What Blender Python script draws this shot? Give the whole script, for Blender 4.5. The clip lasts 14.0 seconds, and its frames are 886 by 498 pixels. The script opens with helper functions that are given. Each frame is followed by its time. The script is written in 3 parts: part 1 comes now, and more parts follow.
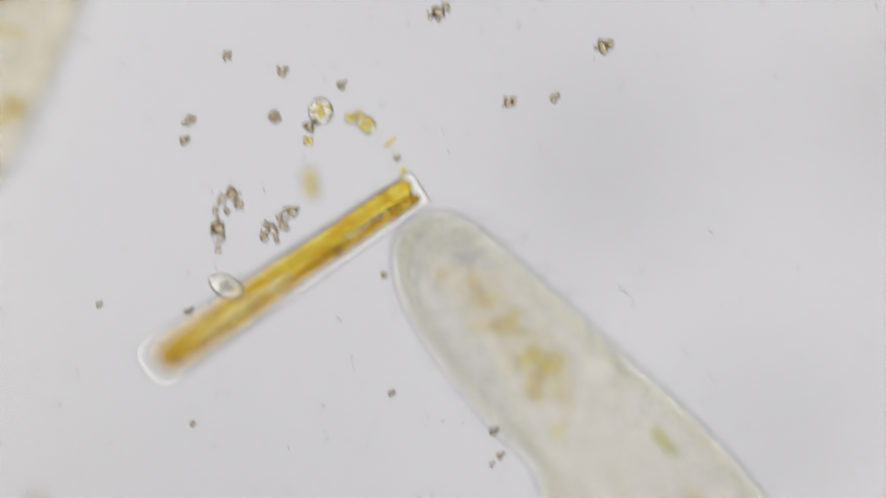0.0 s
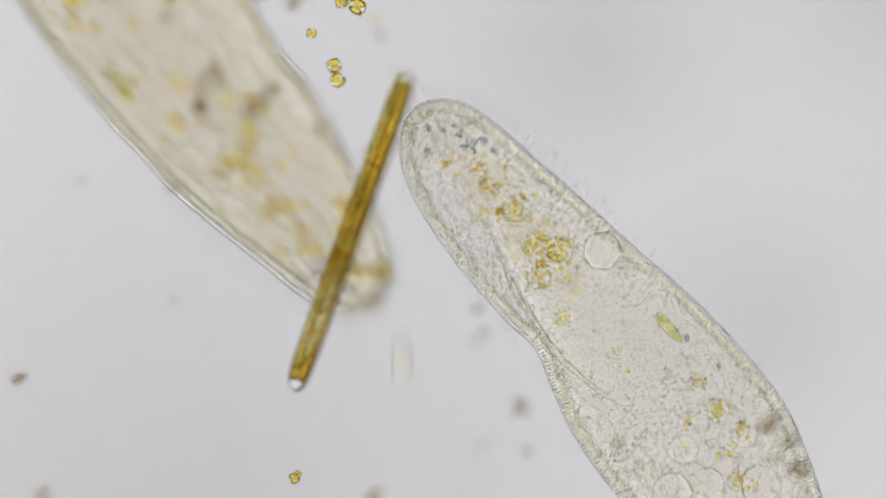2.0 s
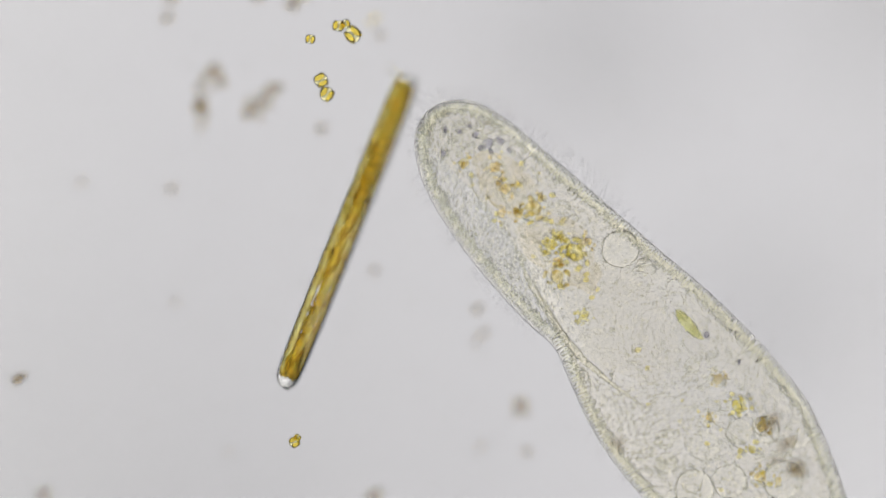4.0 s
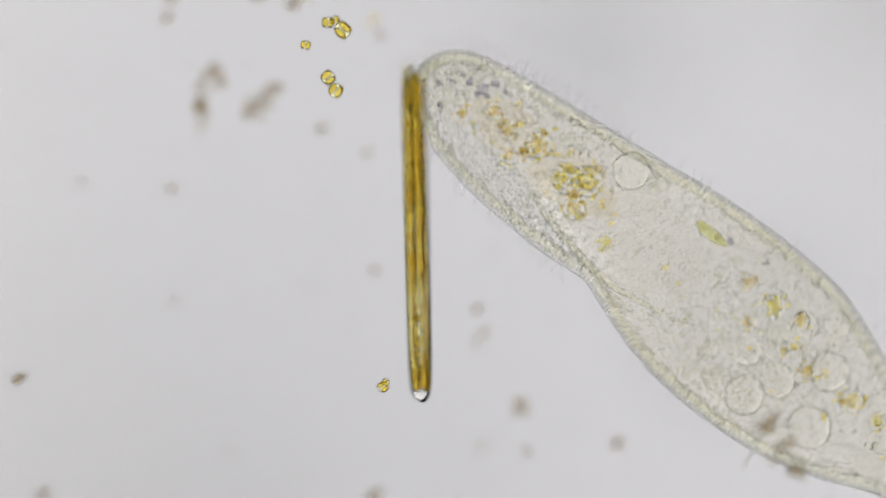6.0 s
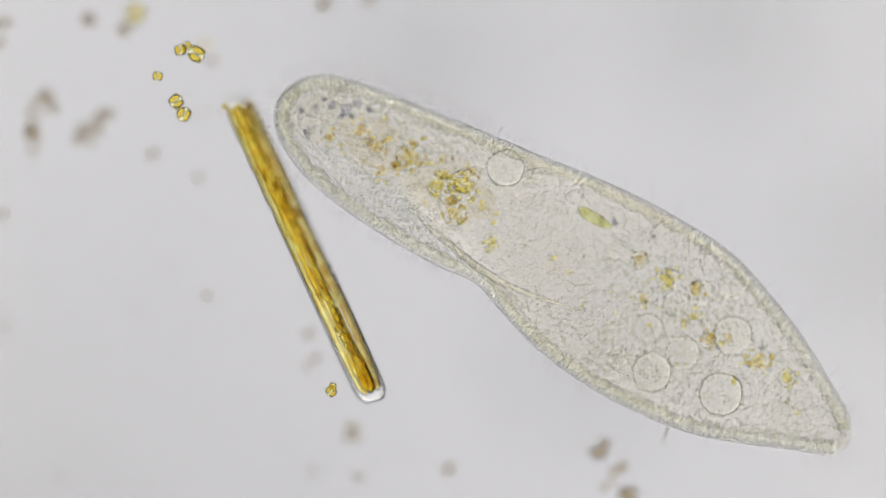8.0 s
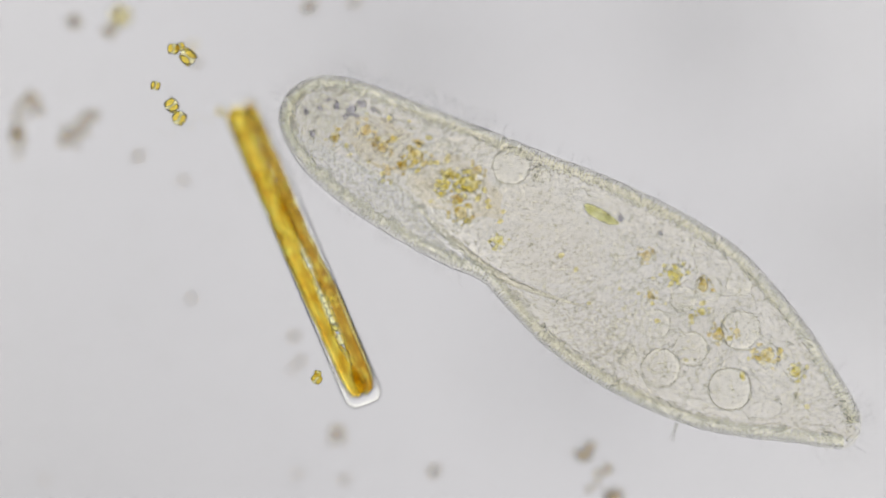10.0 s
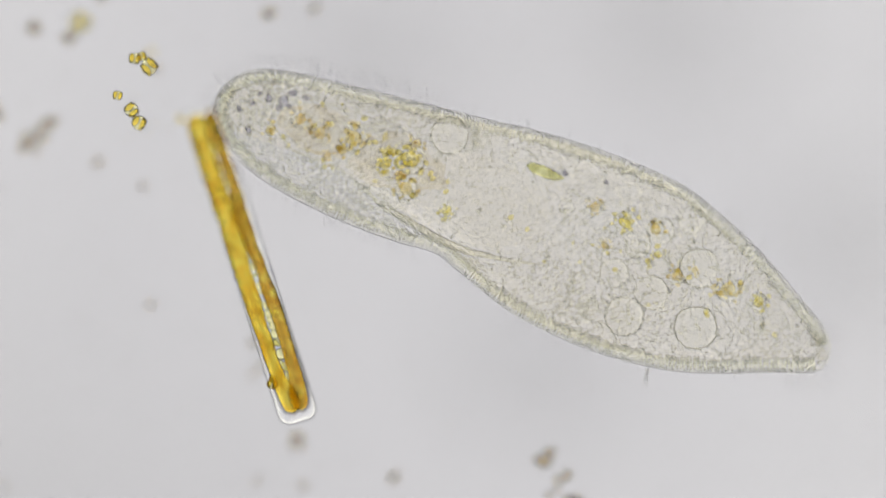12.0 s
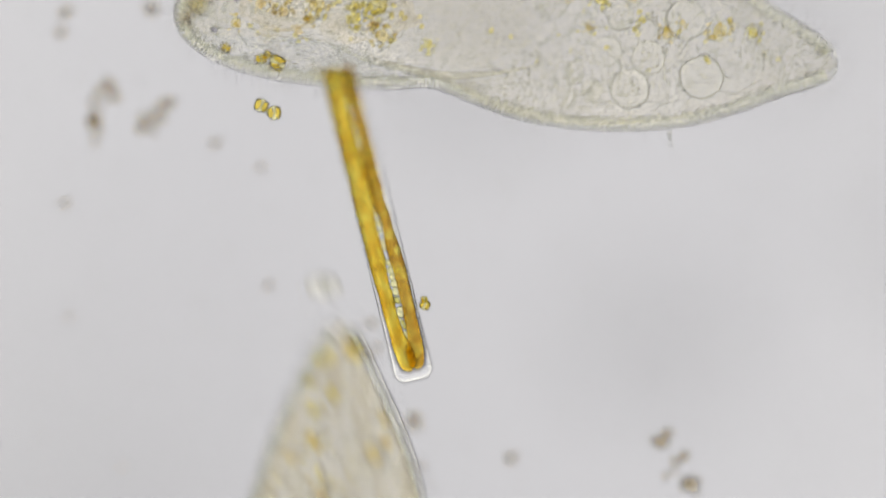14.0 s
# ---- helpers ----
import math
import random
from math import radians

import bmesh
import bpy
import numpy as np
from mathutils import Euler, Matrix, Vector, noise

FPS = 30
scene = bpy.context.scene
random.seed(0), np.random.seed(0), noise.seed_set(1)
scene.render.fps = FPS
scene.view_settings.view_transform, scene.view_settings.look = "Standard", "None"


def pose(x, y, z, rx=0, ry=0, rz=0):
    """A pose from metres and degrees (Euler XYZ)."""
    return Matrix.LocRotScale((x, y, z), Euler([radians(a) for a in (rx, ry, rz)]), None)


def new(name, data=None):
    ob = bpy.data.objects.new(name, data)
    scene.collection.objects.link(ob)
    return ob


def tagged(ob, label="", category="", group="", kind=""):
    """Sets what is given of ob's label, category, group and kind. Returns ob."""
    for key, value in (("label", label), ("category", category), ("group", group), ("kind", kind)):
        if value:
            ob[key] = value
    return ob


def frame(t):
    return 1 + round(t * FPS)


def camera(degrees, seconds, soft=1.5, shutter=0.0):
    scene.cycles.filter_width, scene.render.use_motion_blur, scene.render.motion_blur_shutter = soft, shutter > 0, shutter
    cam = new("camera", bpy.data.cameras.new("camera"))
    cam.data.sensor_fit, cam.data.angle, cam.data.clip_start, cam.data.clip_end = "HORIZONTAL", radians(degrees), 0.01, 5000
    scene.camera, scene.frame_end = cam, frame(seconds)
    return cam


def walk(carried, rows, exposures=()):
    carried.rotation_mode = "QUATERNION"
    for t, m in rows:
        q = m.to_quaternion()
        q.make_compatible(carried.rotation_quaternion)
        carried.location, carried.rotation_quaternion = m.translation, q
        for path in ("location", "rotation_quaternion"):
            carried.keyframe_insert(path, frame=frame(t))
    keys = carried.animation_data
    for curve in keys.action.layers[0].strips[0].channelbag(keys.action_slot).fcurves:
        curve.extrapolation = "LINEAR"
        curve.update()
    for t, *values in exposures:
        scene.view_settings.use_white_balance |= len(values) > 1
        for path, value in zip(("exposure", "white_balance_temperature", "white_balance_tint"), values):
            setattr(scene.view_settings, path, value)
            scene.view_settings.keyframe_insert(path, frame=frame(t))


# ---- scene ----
# A drop of pond water under a microscope. One metre here stands for 100 micrometres there, so a slipper animalcule is 2.3 m long.
FOCUS = 179.67           # from the lens to the plane that is sharp
cam = camera(1, 14.0, soft=1.6, shutter=0.9)
cam.data.dof.use_dof = True
cam.data.dof.focus_distance = FOCUS
cam.data.dof.aperture_fstop = 0.041
# seconds, x, y, height of the sharp plane: the stage is pushed by hand, the focus wheel is turned once
VIEW = [
    (0, -0.060, 0.434, 0.60), (0.1, -0.038, 0.356, 0.60), (0.2, -0.028, 0.242, 0.60), (0.3, -0.012, 0.124, 0.60), (0.4, 0.010, 0.004, 0.60),
    (0.5, 0.012, -0.010, 0.60), (0.8, 0.010, -0.010, 0.60), (0.9, 0.005, -0.005, 0.57), (1.0, -0.000, 0.000, 0.48), (1.1, -0.000, 0.000, 0.44),
    (1.2, -0.000, 0.000, 0.41), (1.4, -0.000, 0.000, 0.40), (1.5, -0.000, 0.000, 0.40), (2.7, -0.000, 0.000, 0.40), (6.3, -0.000, 0.000, 0.40),
    (6.4, 0.008, 0.002, 0.40), (6.5, 0.022, 0.006, 0.40), (6.6, 0.104, 0.016, 0.40), (6.8, 0.350, 0.054, 0.40), (7.0, 0.520, 0.080, 0.40),
    (7.2, 0.588, 0.090, 0.40), (7.5, 0.596, 0.090, 0.40), (8.2, 0.596, 0.090, 0.40), (9.5, 0.620, 0.094, 0.40), (10.3, 0.732, 0.110, 0.40),
    (10.5, 0.798, 0.120, 0.40), (11, 0.792, 0.120, 0.40), (13.0, 0.790, 0.120, 0.40), (13.1, 0.750, 0.114, 0.40), (13.2, 0.650, 0.098, 0.40),
    (13.3, 0.550, 0.082, 0.40), (13.5, 0.388, 0.058, 0.40), (13.6, 0.380, 0.056, 0.40), (14, 0.376, 0.052, 0.40),
]
walk(cam, [(t, pose(x, y, FOCUS + z)) for t, x, y, z in VIEW])

scene.cycles.max_bounces = scene.cycles.transmission_bounces = scene.cycles.transparent_max_bounces = 48   # light passes many clear skins

# ---- light: the lamp under the stage, and the dim room round it ----
world = bpy.data.worlds.new("room")
scene.world = world
world.use_nodes = True
world.node_tree.nodes["Background"].inputs["Color"].default_value = (0.93, 0.92, 1.0, 1)
world.node_tree.nodes["Background"].inputs["Strength"].default_value = 0.36
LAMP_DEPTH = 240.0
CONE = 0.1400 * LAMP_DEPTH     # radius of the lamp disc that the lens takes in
# share of that radius, brightness, colour: the open iris, then a bright warm ring and dim violet rim added to tint bent
# light at edges
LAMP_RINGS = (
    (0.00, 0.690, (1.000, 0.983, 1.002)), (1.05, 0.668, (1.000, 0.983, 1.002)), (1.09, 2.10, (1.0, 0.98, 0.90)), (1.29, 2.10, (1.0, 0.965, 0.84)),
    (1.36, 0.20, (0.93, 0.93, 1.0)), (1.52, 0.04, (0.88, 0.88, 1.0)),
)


# ---- materials ----
BEND = 1.35      # how much more than the water each kind of matter bends the light


def nodes_of(name):
    m = bpy.data.materials.new(name)
    m.use_nodes = True
    m.node_tree.nodes.clear()
    return m, m.node_tree.nodes, m.node_tree.links


def clear_matter(name, colour, ior, fleck=(), scale=30.0, amount=0.5, bump=0.0, rough=0.0, stretch=1.0):
    """Living matter in water: light goes through it, bent a little, and takes on its colour. fleck: a second colour in soft patches."""
    m, n, l = nodes_of(name)
    out = n.new("ShaderNodeOutputMaterial")
    bend = n.new("ShaderNodeBsdfRefraction")
    bend.inputs["IOR"].default_value, bend.inputs["Roughness"].default_value = 1 + (ior - 1) * BEND, rough
    co = n.new("ShaderNodeTexCoord")
    big = n.new("ShaderNodeTexNoise")
    big.inputs["Scale"].default_value, big.inputs["Detail"].default_value = scale, 4
    small = n.new("ShaderNodeTexNoise")
    small.inputs["Scale"].default_value, small.inputs["Detail"].default_value = scale * 7, 2
    both = n.new("ShaderNodeMath")
    both.operation = "MULTIPLY_ADD"
    both.inputs[1].default_value = 0.35
    ramp = n.new("ShaderNodeMapRange")
    ramp.inputs["From Min"].default_value, ramp.inputs["From Max"].default_value = 0.5, 0.85
    ramp.inputs["To Max"].default_value = amount
    tint = n.new("ShaderNodeMix")
    tint.data_type = "RGBA"
    tint.inputs["A"].default_value = (*colour, 1)
    tint.inputs["B"].default_value = (*(fleck or colour), 1)
    size = n.new("ShaderNodeMapping")
    size.inputs["Scale"].default_value = (1 / stretch, 1, 1)
    l.new(co.outputs["Object"], size.inputs["Vector"])
    l.new(size.outputs["Vector"], big.inputs["Vector"])
    l.new(size.outputs["Vector"], small.inputs["Vector"])
    l.new(small.outputs["Fac"], both.inputs[0])
    l.new(big.outputs["Fac"], both.inputs[2])
    l.new(both.outputs["Value"], ramp.inputs["Value"])
    l.new(ramp.outputs["Result"], tint.inputs["Factor"])
    l.new(tint.outputs["Result"], bend.inputs["Color"])
    if bump:
        b = n.new("ShaderNodeBump")
        b.inputs["Strength"].default_value, b.inputs["Distance"].default_value = bump, 0.01
        l.new(small.outputs["Fac"], b.inputs["Height"])
        l.new(b.outputs["Normal"], bend.inputs["Normal"])
    l.new(bend.outputs["BSDF"], out.inputs["Surface"])
    return m


def film_matter(name, colour, stain, scale):
    """A flat clear sheet that only dims the light a little."""
    m, n, l = nodes_of(name)
    out = n.new("ShaderNodeOutputMaterial")
    thru = n.new("ShaderNodeBsdfTransparent")
    co = n.new("ShaderNodeTexCoord")
    noise_a = n.new("ShaderNodeTexNoise")
    noise_a.inputs["Scale"].default_value, noise_a.inputs["Detail"].default_value = scale, 3
    tint = n.new("ShaderNodeMix")
    tint.data_type = "RGBA"
    tint.inputs["A"].default_value, tint.inputs["B"].default_value = (*colour, 1), (*stain, 1)
    l.new(co.outputs["Object"], noise_a.inputs["Vector"])
    l.new(noise_a.outputs["Fac"], tint.inputs["Factor"])
    l.new(tint.outputs["Result"], thru.inputs["Color"])
    l.new(thru.outputs["BSDF"], out.inputs["Surface"])
    return m


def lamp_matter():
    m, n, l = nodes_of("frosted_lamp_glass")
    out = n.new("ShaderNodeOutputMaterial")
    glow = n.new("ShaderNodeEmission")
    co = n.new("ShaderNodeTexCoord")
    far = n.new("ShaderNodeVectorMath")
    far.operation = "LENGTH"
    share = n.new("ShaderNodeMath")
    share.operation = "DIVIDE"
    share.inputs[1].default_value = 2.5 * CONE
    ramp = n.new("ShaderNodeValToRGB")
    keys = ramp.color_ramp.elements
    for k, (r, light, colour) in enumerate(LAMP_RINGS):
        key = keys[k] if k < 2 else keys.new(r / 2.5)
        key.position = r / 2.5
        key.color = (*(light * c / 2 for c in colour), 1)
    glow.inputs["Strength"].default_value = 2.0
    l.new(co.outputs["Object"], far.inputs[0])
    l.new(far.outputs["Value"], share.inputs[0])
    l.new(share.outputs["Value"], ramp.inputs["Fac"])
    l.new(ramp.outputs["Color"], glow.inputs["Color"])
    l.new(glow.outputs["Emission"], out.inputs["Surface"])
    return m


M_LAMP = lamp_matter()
M_SLIDE = film_matter("slide_glass", (1, 1, 1), (0.965, 0.965, 0.967), 1.1)
M_SMUDGE_AND_SHADE = film_matter("grey_smudge_and_shade", (0.97, 0.97, 0.97), (0.86, 0.86, 0.86), 3.0)
M_PELLICLE = clear_matter("pellicle", (1.0, 0.999, 0.996), 1.011, (0.998, 0.996, 0.988), 4.0, 0.8)
M_MEMBRANE = clear_matter("membrane", (1.0, 0.999, 0.993), 1.007)
M_ENDOPLASM = clear_matter("endoplasm", (0.995, 0.990, 0.974), 1.0003, (0.984, 0.973, 0.943), 3.0, 0.9)
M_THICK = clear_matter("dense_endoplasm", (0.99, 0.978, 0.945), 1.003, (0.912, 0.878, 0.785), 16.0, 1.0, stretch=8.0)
M_GRAIN = clear_matter("cytoplasm_grains", (1.0, 1.0, 0.988), 1.056, (1.0, 0.995, 0.962), 6.0, 0.8)
M_VESICLE = clear_matter("vesicles", (1.0, 0.999, 0.995), 0.978)
M_ROD = clear_matter("trichocyst", (1.0, 1.0, 0.968), 1.09)
M_CILIA = clear_matter("cilia", (0.965, 0.965, 0.975), 1.035)
M_NUCLEUS = clear_matter("nucleus", (0.996, 0.994, 0.988), 1.001, (0.985, 0.980, 0.966), 12.0, 0.8)
M_HAZE = clear_matter("brown_cytoplasm", (1.0, 0.995, 0.982), 1.0006, (0.972, 0.948, 0.892), 13.0, 1.0)
M_VACUOLE = clear_matter("clear_vacuole", (1.0, 1.0, 0.993), 1.0175, (0.99, 0.99, 0.99), 18.0, 0.6)
M_BROWN = clear_matter("brown_food", (0.985, 0.96, 0.85), 1.022, (0.945, 0.885, 0.68), 20.0, 0.9)
M_YELLOW = clear_matter("yellow_food", (0.995, 0.98, 0.83), 1.028, (0.98, 0.94, 0.68), 20.0, 0.8)
M_AMBER = clear_matter("amber_food", (0.995, 0.975, 0.90), 1.025, (0.975, 0.915, 0.76), 26.0, 0.9)
M_GREEN = clear_matter("green_food", (0.94, 0.94, 0.76), 1.02, (0.82, 0.83, 0.56), 35.0, 0.9)
M_CRYSTAL = clear_matter("dark_crystal", (0.88, 0.88, 0.92), 1.03, (0.74, 0.74, 0.80), 50.0, 0.8)
M_GROOVE = clear_matter("groove_membrane", (0.985, 0.98, 0.945), 1.045)
M_SILICA = clear_matter("silica_shell", (0.985, 0.985, 0.99), 1.040, (0.96, 0.96, 0.97), 10.0, 0.5)
M_CHLORO = clear_matter("golden_chloroplast", (1.0, 0.985, 0.70), 1.035, (0.925, 0.79, 0.36), 30.0, 1.0, stretch=2.0)
M_CHLORO_BROWN = clear_matter("brown_chloroplast", (0.99, 0.96, 0.68), 1.035, (0.83, 0.68, 0.36), 34.0, 1.0, stretch=1.5)
M_OIL = clear_matter("oil_droplet", (1.0, 0.98, 0.76), 1.07)
M_DEBRIS = clear_matter("debris", (0.98, 0.957, 0.90), 1.10, (0.77, 0.67, 0.49), 26.0, 0.9)
M_BACTERIA = clear_matter("bacteria", (0.91, 0.91, 0.905), 1.040)
M_ALGA = clear_matter("golden_alga", (1.0, 0.955, 0.58), 1.050, (0.92, 0.79, 0.33), 34.0, 0.9)
M_BUBBLE = clear_matter("clear_algal_cell", (1.0, 0.975, 0.78), 1.040)
M_CELL = clear_matter("colourless_cell", (0.99, 0.99, 0.975), 1.045, (0.95, 0.94, 0.90), 40.0, 0.8)


# ---- mesh helpers ----
def mesh_from(name, verts, faces, material, smooth=True):
    me = bpy.data.meshes.new(name)
    me.from_pydata([tuple(v) for v in verts], [], [tuple(int(i) for i in f) for f in faces])
    me.materials.append(material)
    if smooth:
        me.polygons.foreach_set("use_smooth", [True] * len(me.polygons))
    me.update()
    return me


def part(name, geo, material, parent, label="", kind=""):
    ob = new(name, mesh_from(name, geo[0], geo[1], material))
    if parent is not None:
        ob.parent = parent
    return tagged(ob, label=label, kind=kind)


def ball(level):
    bm = bmesh.new()
    bmesh.ops.create_icosphere(bm, subdivisions=level, radius=1.0)
    v = np.array([x.co[:] for x in bm.verts])
    f = np.array([[y.index for y in x.verts] for x in bm.faces])
    bm.free()
    return v, f


BALLS = {k: ball(k) for k in (1, 2, 3, 4)}


def lump(centre, radii, level=3, rough=0.0, freq=1.6, seed=0.0, turn=0.0):
    """A rounded body, dented by noise."""
    v, f = BALLS[level]
    v = v.copy()
    if rough:
        d = np.array([noise.noise(Vector(p * freq) + Vector((seed, seed * 1.7, 0))) for p in v])
        v *= (1 + rough * d)[:, None]
    v *= np.array(radii)
    c, s = math.cos(turn), math.sin(turn)
    v = v @ np.array([[c, s, 0], [-s, c, 0], [0, 0, 1]])
    return v + np.array(centre), f


def joined(pieces):
    vs, fs, k = [], [], 0
    for v, f in pieces:
        vs.append(v)
        fs.extend([tuple(i + k for i in q) for q in f])
        k += len(v)
    return np.concatenate(vs), fs


def tiles(base, centres, radii, turns):
    """Many small copies of one form: centres (n,3), radii (n,3), turns (n,) about z."""
    v, f = base
    n = len(centres)
    p = v[None] * radii[:, None]
    c, s = np.cos(turns)[:, None], np.sin(turns)[:, None]
    q = np.stack([p[..., 0] * c - p[..., 1] * s, p[..., 0] * s + p[..., 1] * c, p[..., 2]], -1) + centres[:, None]
    faces = (f[None] + (np.arange(n) * len(v))[:, None, None]).reshape(-1, f.shape[1])
    return q.reshape(-1, 3), faces


def tube(points, radius, sides=6):
    """A round strand along points, thinner towards its ends where radius says so."""
    pts = [Vector(p) for p in points]
    vs, fs = [], []
    for i, p in enumerate(pts):
        d = (pts[min(i + 1, len(pts) - 1)] - pts[max(i - 1, 0)]).normalized()
        a = d.cross(Vector((0, 0, 1)) if abs(d.z) < 0.9 else Vector((1, 0, 0))).normalized()
        b = d.cross(a)
        r = radius(i / (len(pts) - 1)) if callable(radius) else radius
        vs += [p + (a * math.cos(2 * math.pi * k / sides) + b * math.sin(2 * math.pi * k / sides)) * r for k in range(sides)]
    for i in range(len(pts) - 1):
        for k in range(sides):
            fs.append((i * sides + k, i * sides + (k + 1) % sides, (i + 1) * sides + (k + 1) % sides, (i + 1) * sides + k))
    fs.append(tuple(range(sides))[::-1])
    fs.append(tuple((len(pts) - 1) * sides + k for k in range(sides)))
    return np.array([v[:] for v in vs]), fs


# ---- setting ----
COVER = 0.62      # underside of the cover glass, to which the debris clings


def setting():
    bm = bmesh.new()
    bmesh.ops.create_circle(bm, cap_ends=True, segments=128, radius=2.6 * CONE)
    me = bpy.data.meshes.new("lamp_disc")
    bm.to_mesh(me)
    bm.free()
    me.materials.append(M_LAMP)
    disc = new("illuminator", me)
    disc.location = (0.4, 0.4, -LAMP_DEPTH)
    tagged(disc, "frosted lamp disc under the stage with an added bright ring", "lamp", kind="structure")
    bm = bmesh.new()
    bmesh.ops.create_cube(bm, size=1, matrix=Matrix.Translation((0.4, 0, -1.0)) @ Matrix.Diagonal((18, 13, 2.0, 1)))
    me = bpy.data.meshes.new("slide")
    bm.to_mesh(me)
    bm.free()
    me.materials.append(M_SLIDE)
    tagged(new("ground", me), "clear glass microscope slide under the water", "glass slide", kind="structure")
    bm = bmesh.new()
    bmesh.ops.create_cube(bm, size=1, matrix=Matrix.Translation((0.4, 0, COVER + 0.06)) @ Matrix.Diagonal((16, 12, 0.12, 1)))
    me = bpy.data.meshes.new("cover_slip")
    bm.to_mesh(me)
    bm.free()
    me.materials.append(M_SLIDE)
    tagged(new("ceiling", me), "thin clear cover glass over the water", "cover glass", kind="structure")
    for x, y, r, seed in ((1.15, -0.27, 0.26, 1.0), (1.58, 0.94, 0.30, 2.3), (0.55, 0.74, 0.30, 5.1), (2.3, 0.1, 0.30, 7.7)):
        ob = part("smudge", lump((0, 0, 0), (r, r * 0.8, 0.01), 3, 0.5, 1.4, seed), M_SMUDGE_AND_SHADE, None)
        ob.location = (x, y, -2.03)
        tagged(ob, "faint grey smudge on the underside of the slide", "smudge", "smudges under the slide")
    # added sheet, not a smudge: shades the field's lower left like uneven lamplight
    ob = part("smudge", lump((0, 0, 0), (1.25, 1.05, 0.01), 3, 0.3, 1.2, 3.0), M_SMUDGE_AND_SHADE, None)
    ob.location = (-1.25, -1.25, -6.0)
    tagged(ob, "wide grey sheet added to dim the lower left of the field", "smudge")


# ---- slipper animalcules ----
S_AT = (0, 0.026, 0.060, 0.17, 0.32, 0.50, 0.68, 0.80, 0.87, 1.05, 1.25, 1.41, 1.56, 1.72, 1.84, 1.95, 1.982, 2.0)   # along the body, metres * 2/2.34
HALF = (0, 0.090, 0.130, 0.188, 0.220, 0.242, 0.254, 0.258, 0.278, 0.322, 0.338, 0.328, 0.288, 0.218, 0.150, 0.088, 0.060, 0)
SIDE = (0.04, 0.041, 0.044, 0.038, 0.036, 0.046, 0.064, 0.080, 0.074, 0.056, 0.050, 0.048, 0.036, 0.030, 0.024, 0.012, 0.006, 0.0)
LENGTH = 2.36


def smooth_curve(xs, ys):
    """Monotone cubic through a few stations."""
    xs, ys = np.array(xs, float), np.array(ys, float)
    h, d = np.diff(xs), np.diff(ys) / np.diff(xs)
    m = np.concatenate([[d[0]], (d[:-1] * h[1:] + d[1:] * h[:-1]) / (h[1:] + h[:-1]), [d[-1]]])

    def at(x):
        x = np.clip(x, xs[0], xs[-1])
        i = np.clip(np.searchsorted(xs, x) - 1, 0, len(xs) - 2)
        t = (x - xs[i]) / h[i]
        return ((1 + 2 * t) * (1 - t) ** 2 * ys[i] + t * (1 - t) ** 2 * h[i] * m[i]
                + t * t * (3 - 2 * t) * ys[i + 1] + t * t * (t - 1) * h[i] * m[i + 1])
    return at


# stations in an angle that runs from tip to tip, so that both ends are round
TH = [math.acos(1 - s) for s in S_AT]
half_at, side_at = smooth_curve(TH, HALF), smooth_curve(TH, SIDE)
PLAIN = (smooth_curve(TH, [h + 0.06 * math.exp(-((s - 0.72) / 0.32) ** 2) for s, h in zip(S_AT, HALF)]), smooth_curve(TH, [0.35 * c for c in SIDE]))   # turned so that the groove is hidden


def along(th):
    return (1 - np.cos(th)) / 2 * LENGTH - LENGTH / 2


def lip(x):
    """Where the high back of the body drops to the thin lobe beside the mouth groove."""
    return -0.05 - 0.385 * (x + 0.51)


def eased(u):
    u = min(1.0, max(0.0, u))
    return u * u * (3 - 2 * u)


def hull(half_at, side_at, grooved=False, rows=150, cols=96):
    """The slipper-shaped skin; x runs from the round front to the pointed tail."""
    vs, fs = [], []
    for i in range(1, rows):
        th = math.pi * i / rows
        w, c = float(half_at(th)), float(side_at(th))
        for k in range(cols):
            a = 2 * math.pi * k / cols
            y, z = math.cos(a), math.sin(a)
            tall = 0.19 * (1 - math.exp(-w / 0.15))
            if grooved and z > 0:
                x = float(along(th))
                front = eased((0.22 - x) / 0.3)
                back = eased((c + w * y - lip(x)) / 0.075 + 0.5)
                z *= 1 + front * (0.10 * back - 0.62 * (1 - back)) * eased((x + 1.18) / 0.2)
            vs.append((along(th), c + w * y, tall * z))
    for i in range(rows - 2):
        for k in range(cols):
            fs.append((i * cols + k, i * cols + (k + 1) % cols, (i + 1) * cols + (k + 1) % cols, (i + 1) * cols + k))
    a, b = len(vs), len(vs) + 1
    vs += [(-LENGTH / 2, float(side_at(0)), 0), (LENGTH / 2, float(side_at(math.pi)), 0)]
    for k in range(cols):
        fs.append((a, (k + 1) % cols, k))
        fs.append((b, (rows - 2) * cols + k, (rows - 2) * cols + (k + 1) % cols))
    return np.array(vs), fs


def lifted(v, amount):
    """The thin lobe beside the mouth groove bends upwards."""
    v = np.array(v, float)
    near = np.clip((0.30 - v[:, 0]) / 0.35, 0, 1)
    v[:, 2] += amount * near * near * (3 - 2 * near) * np.clip(0.02 - v[:, 1], 0, None)
    return v


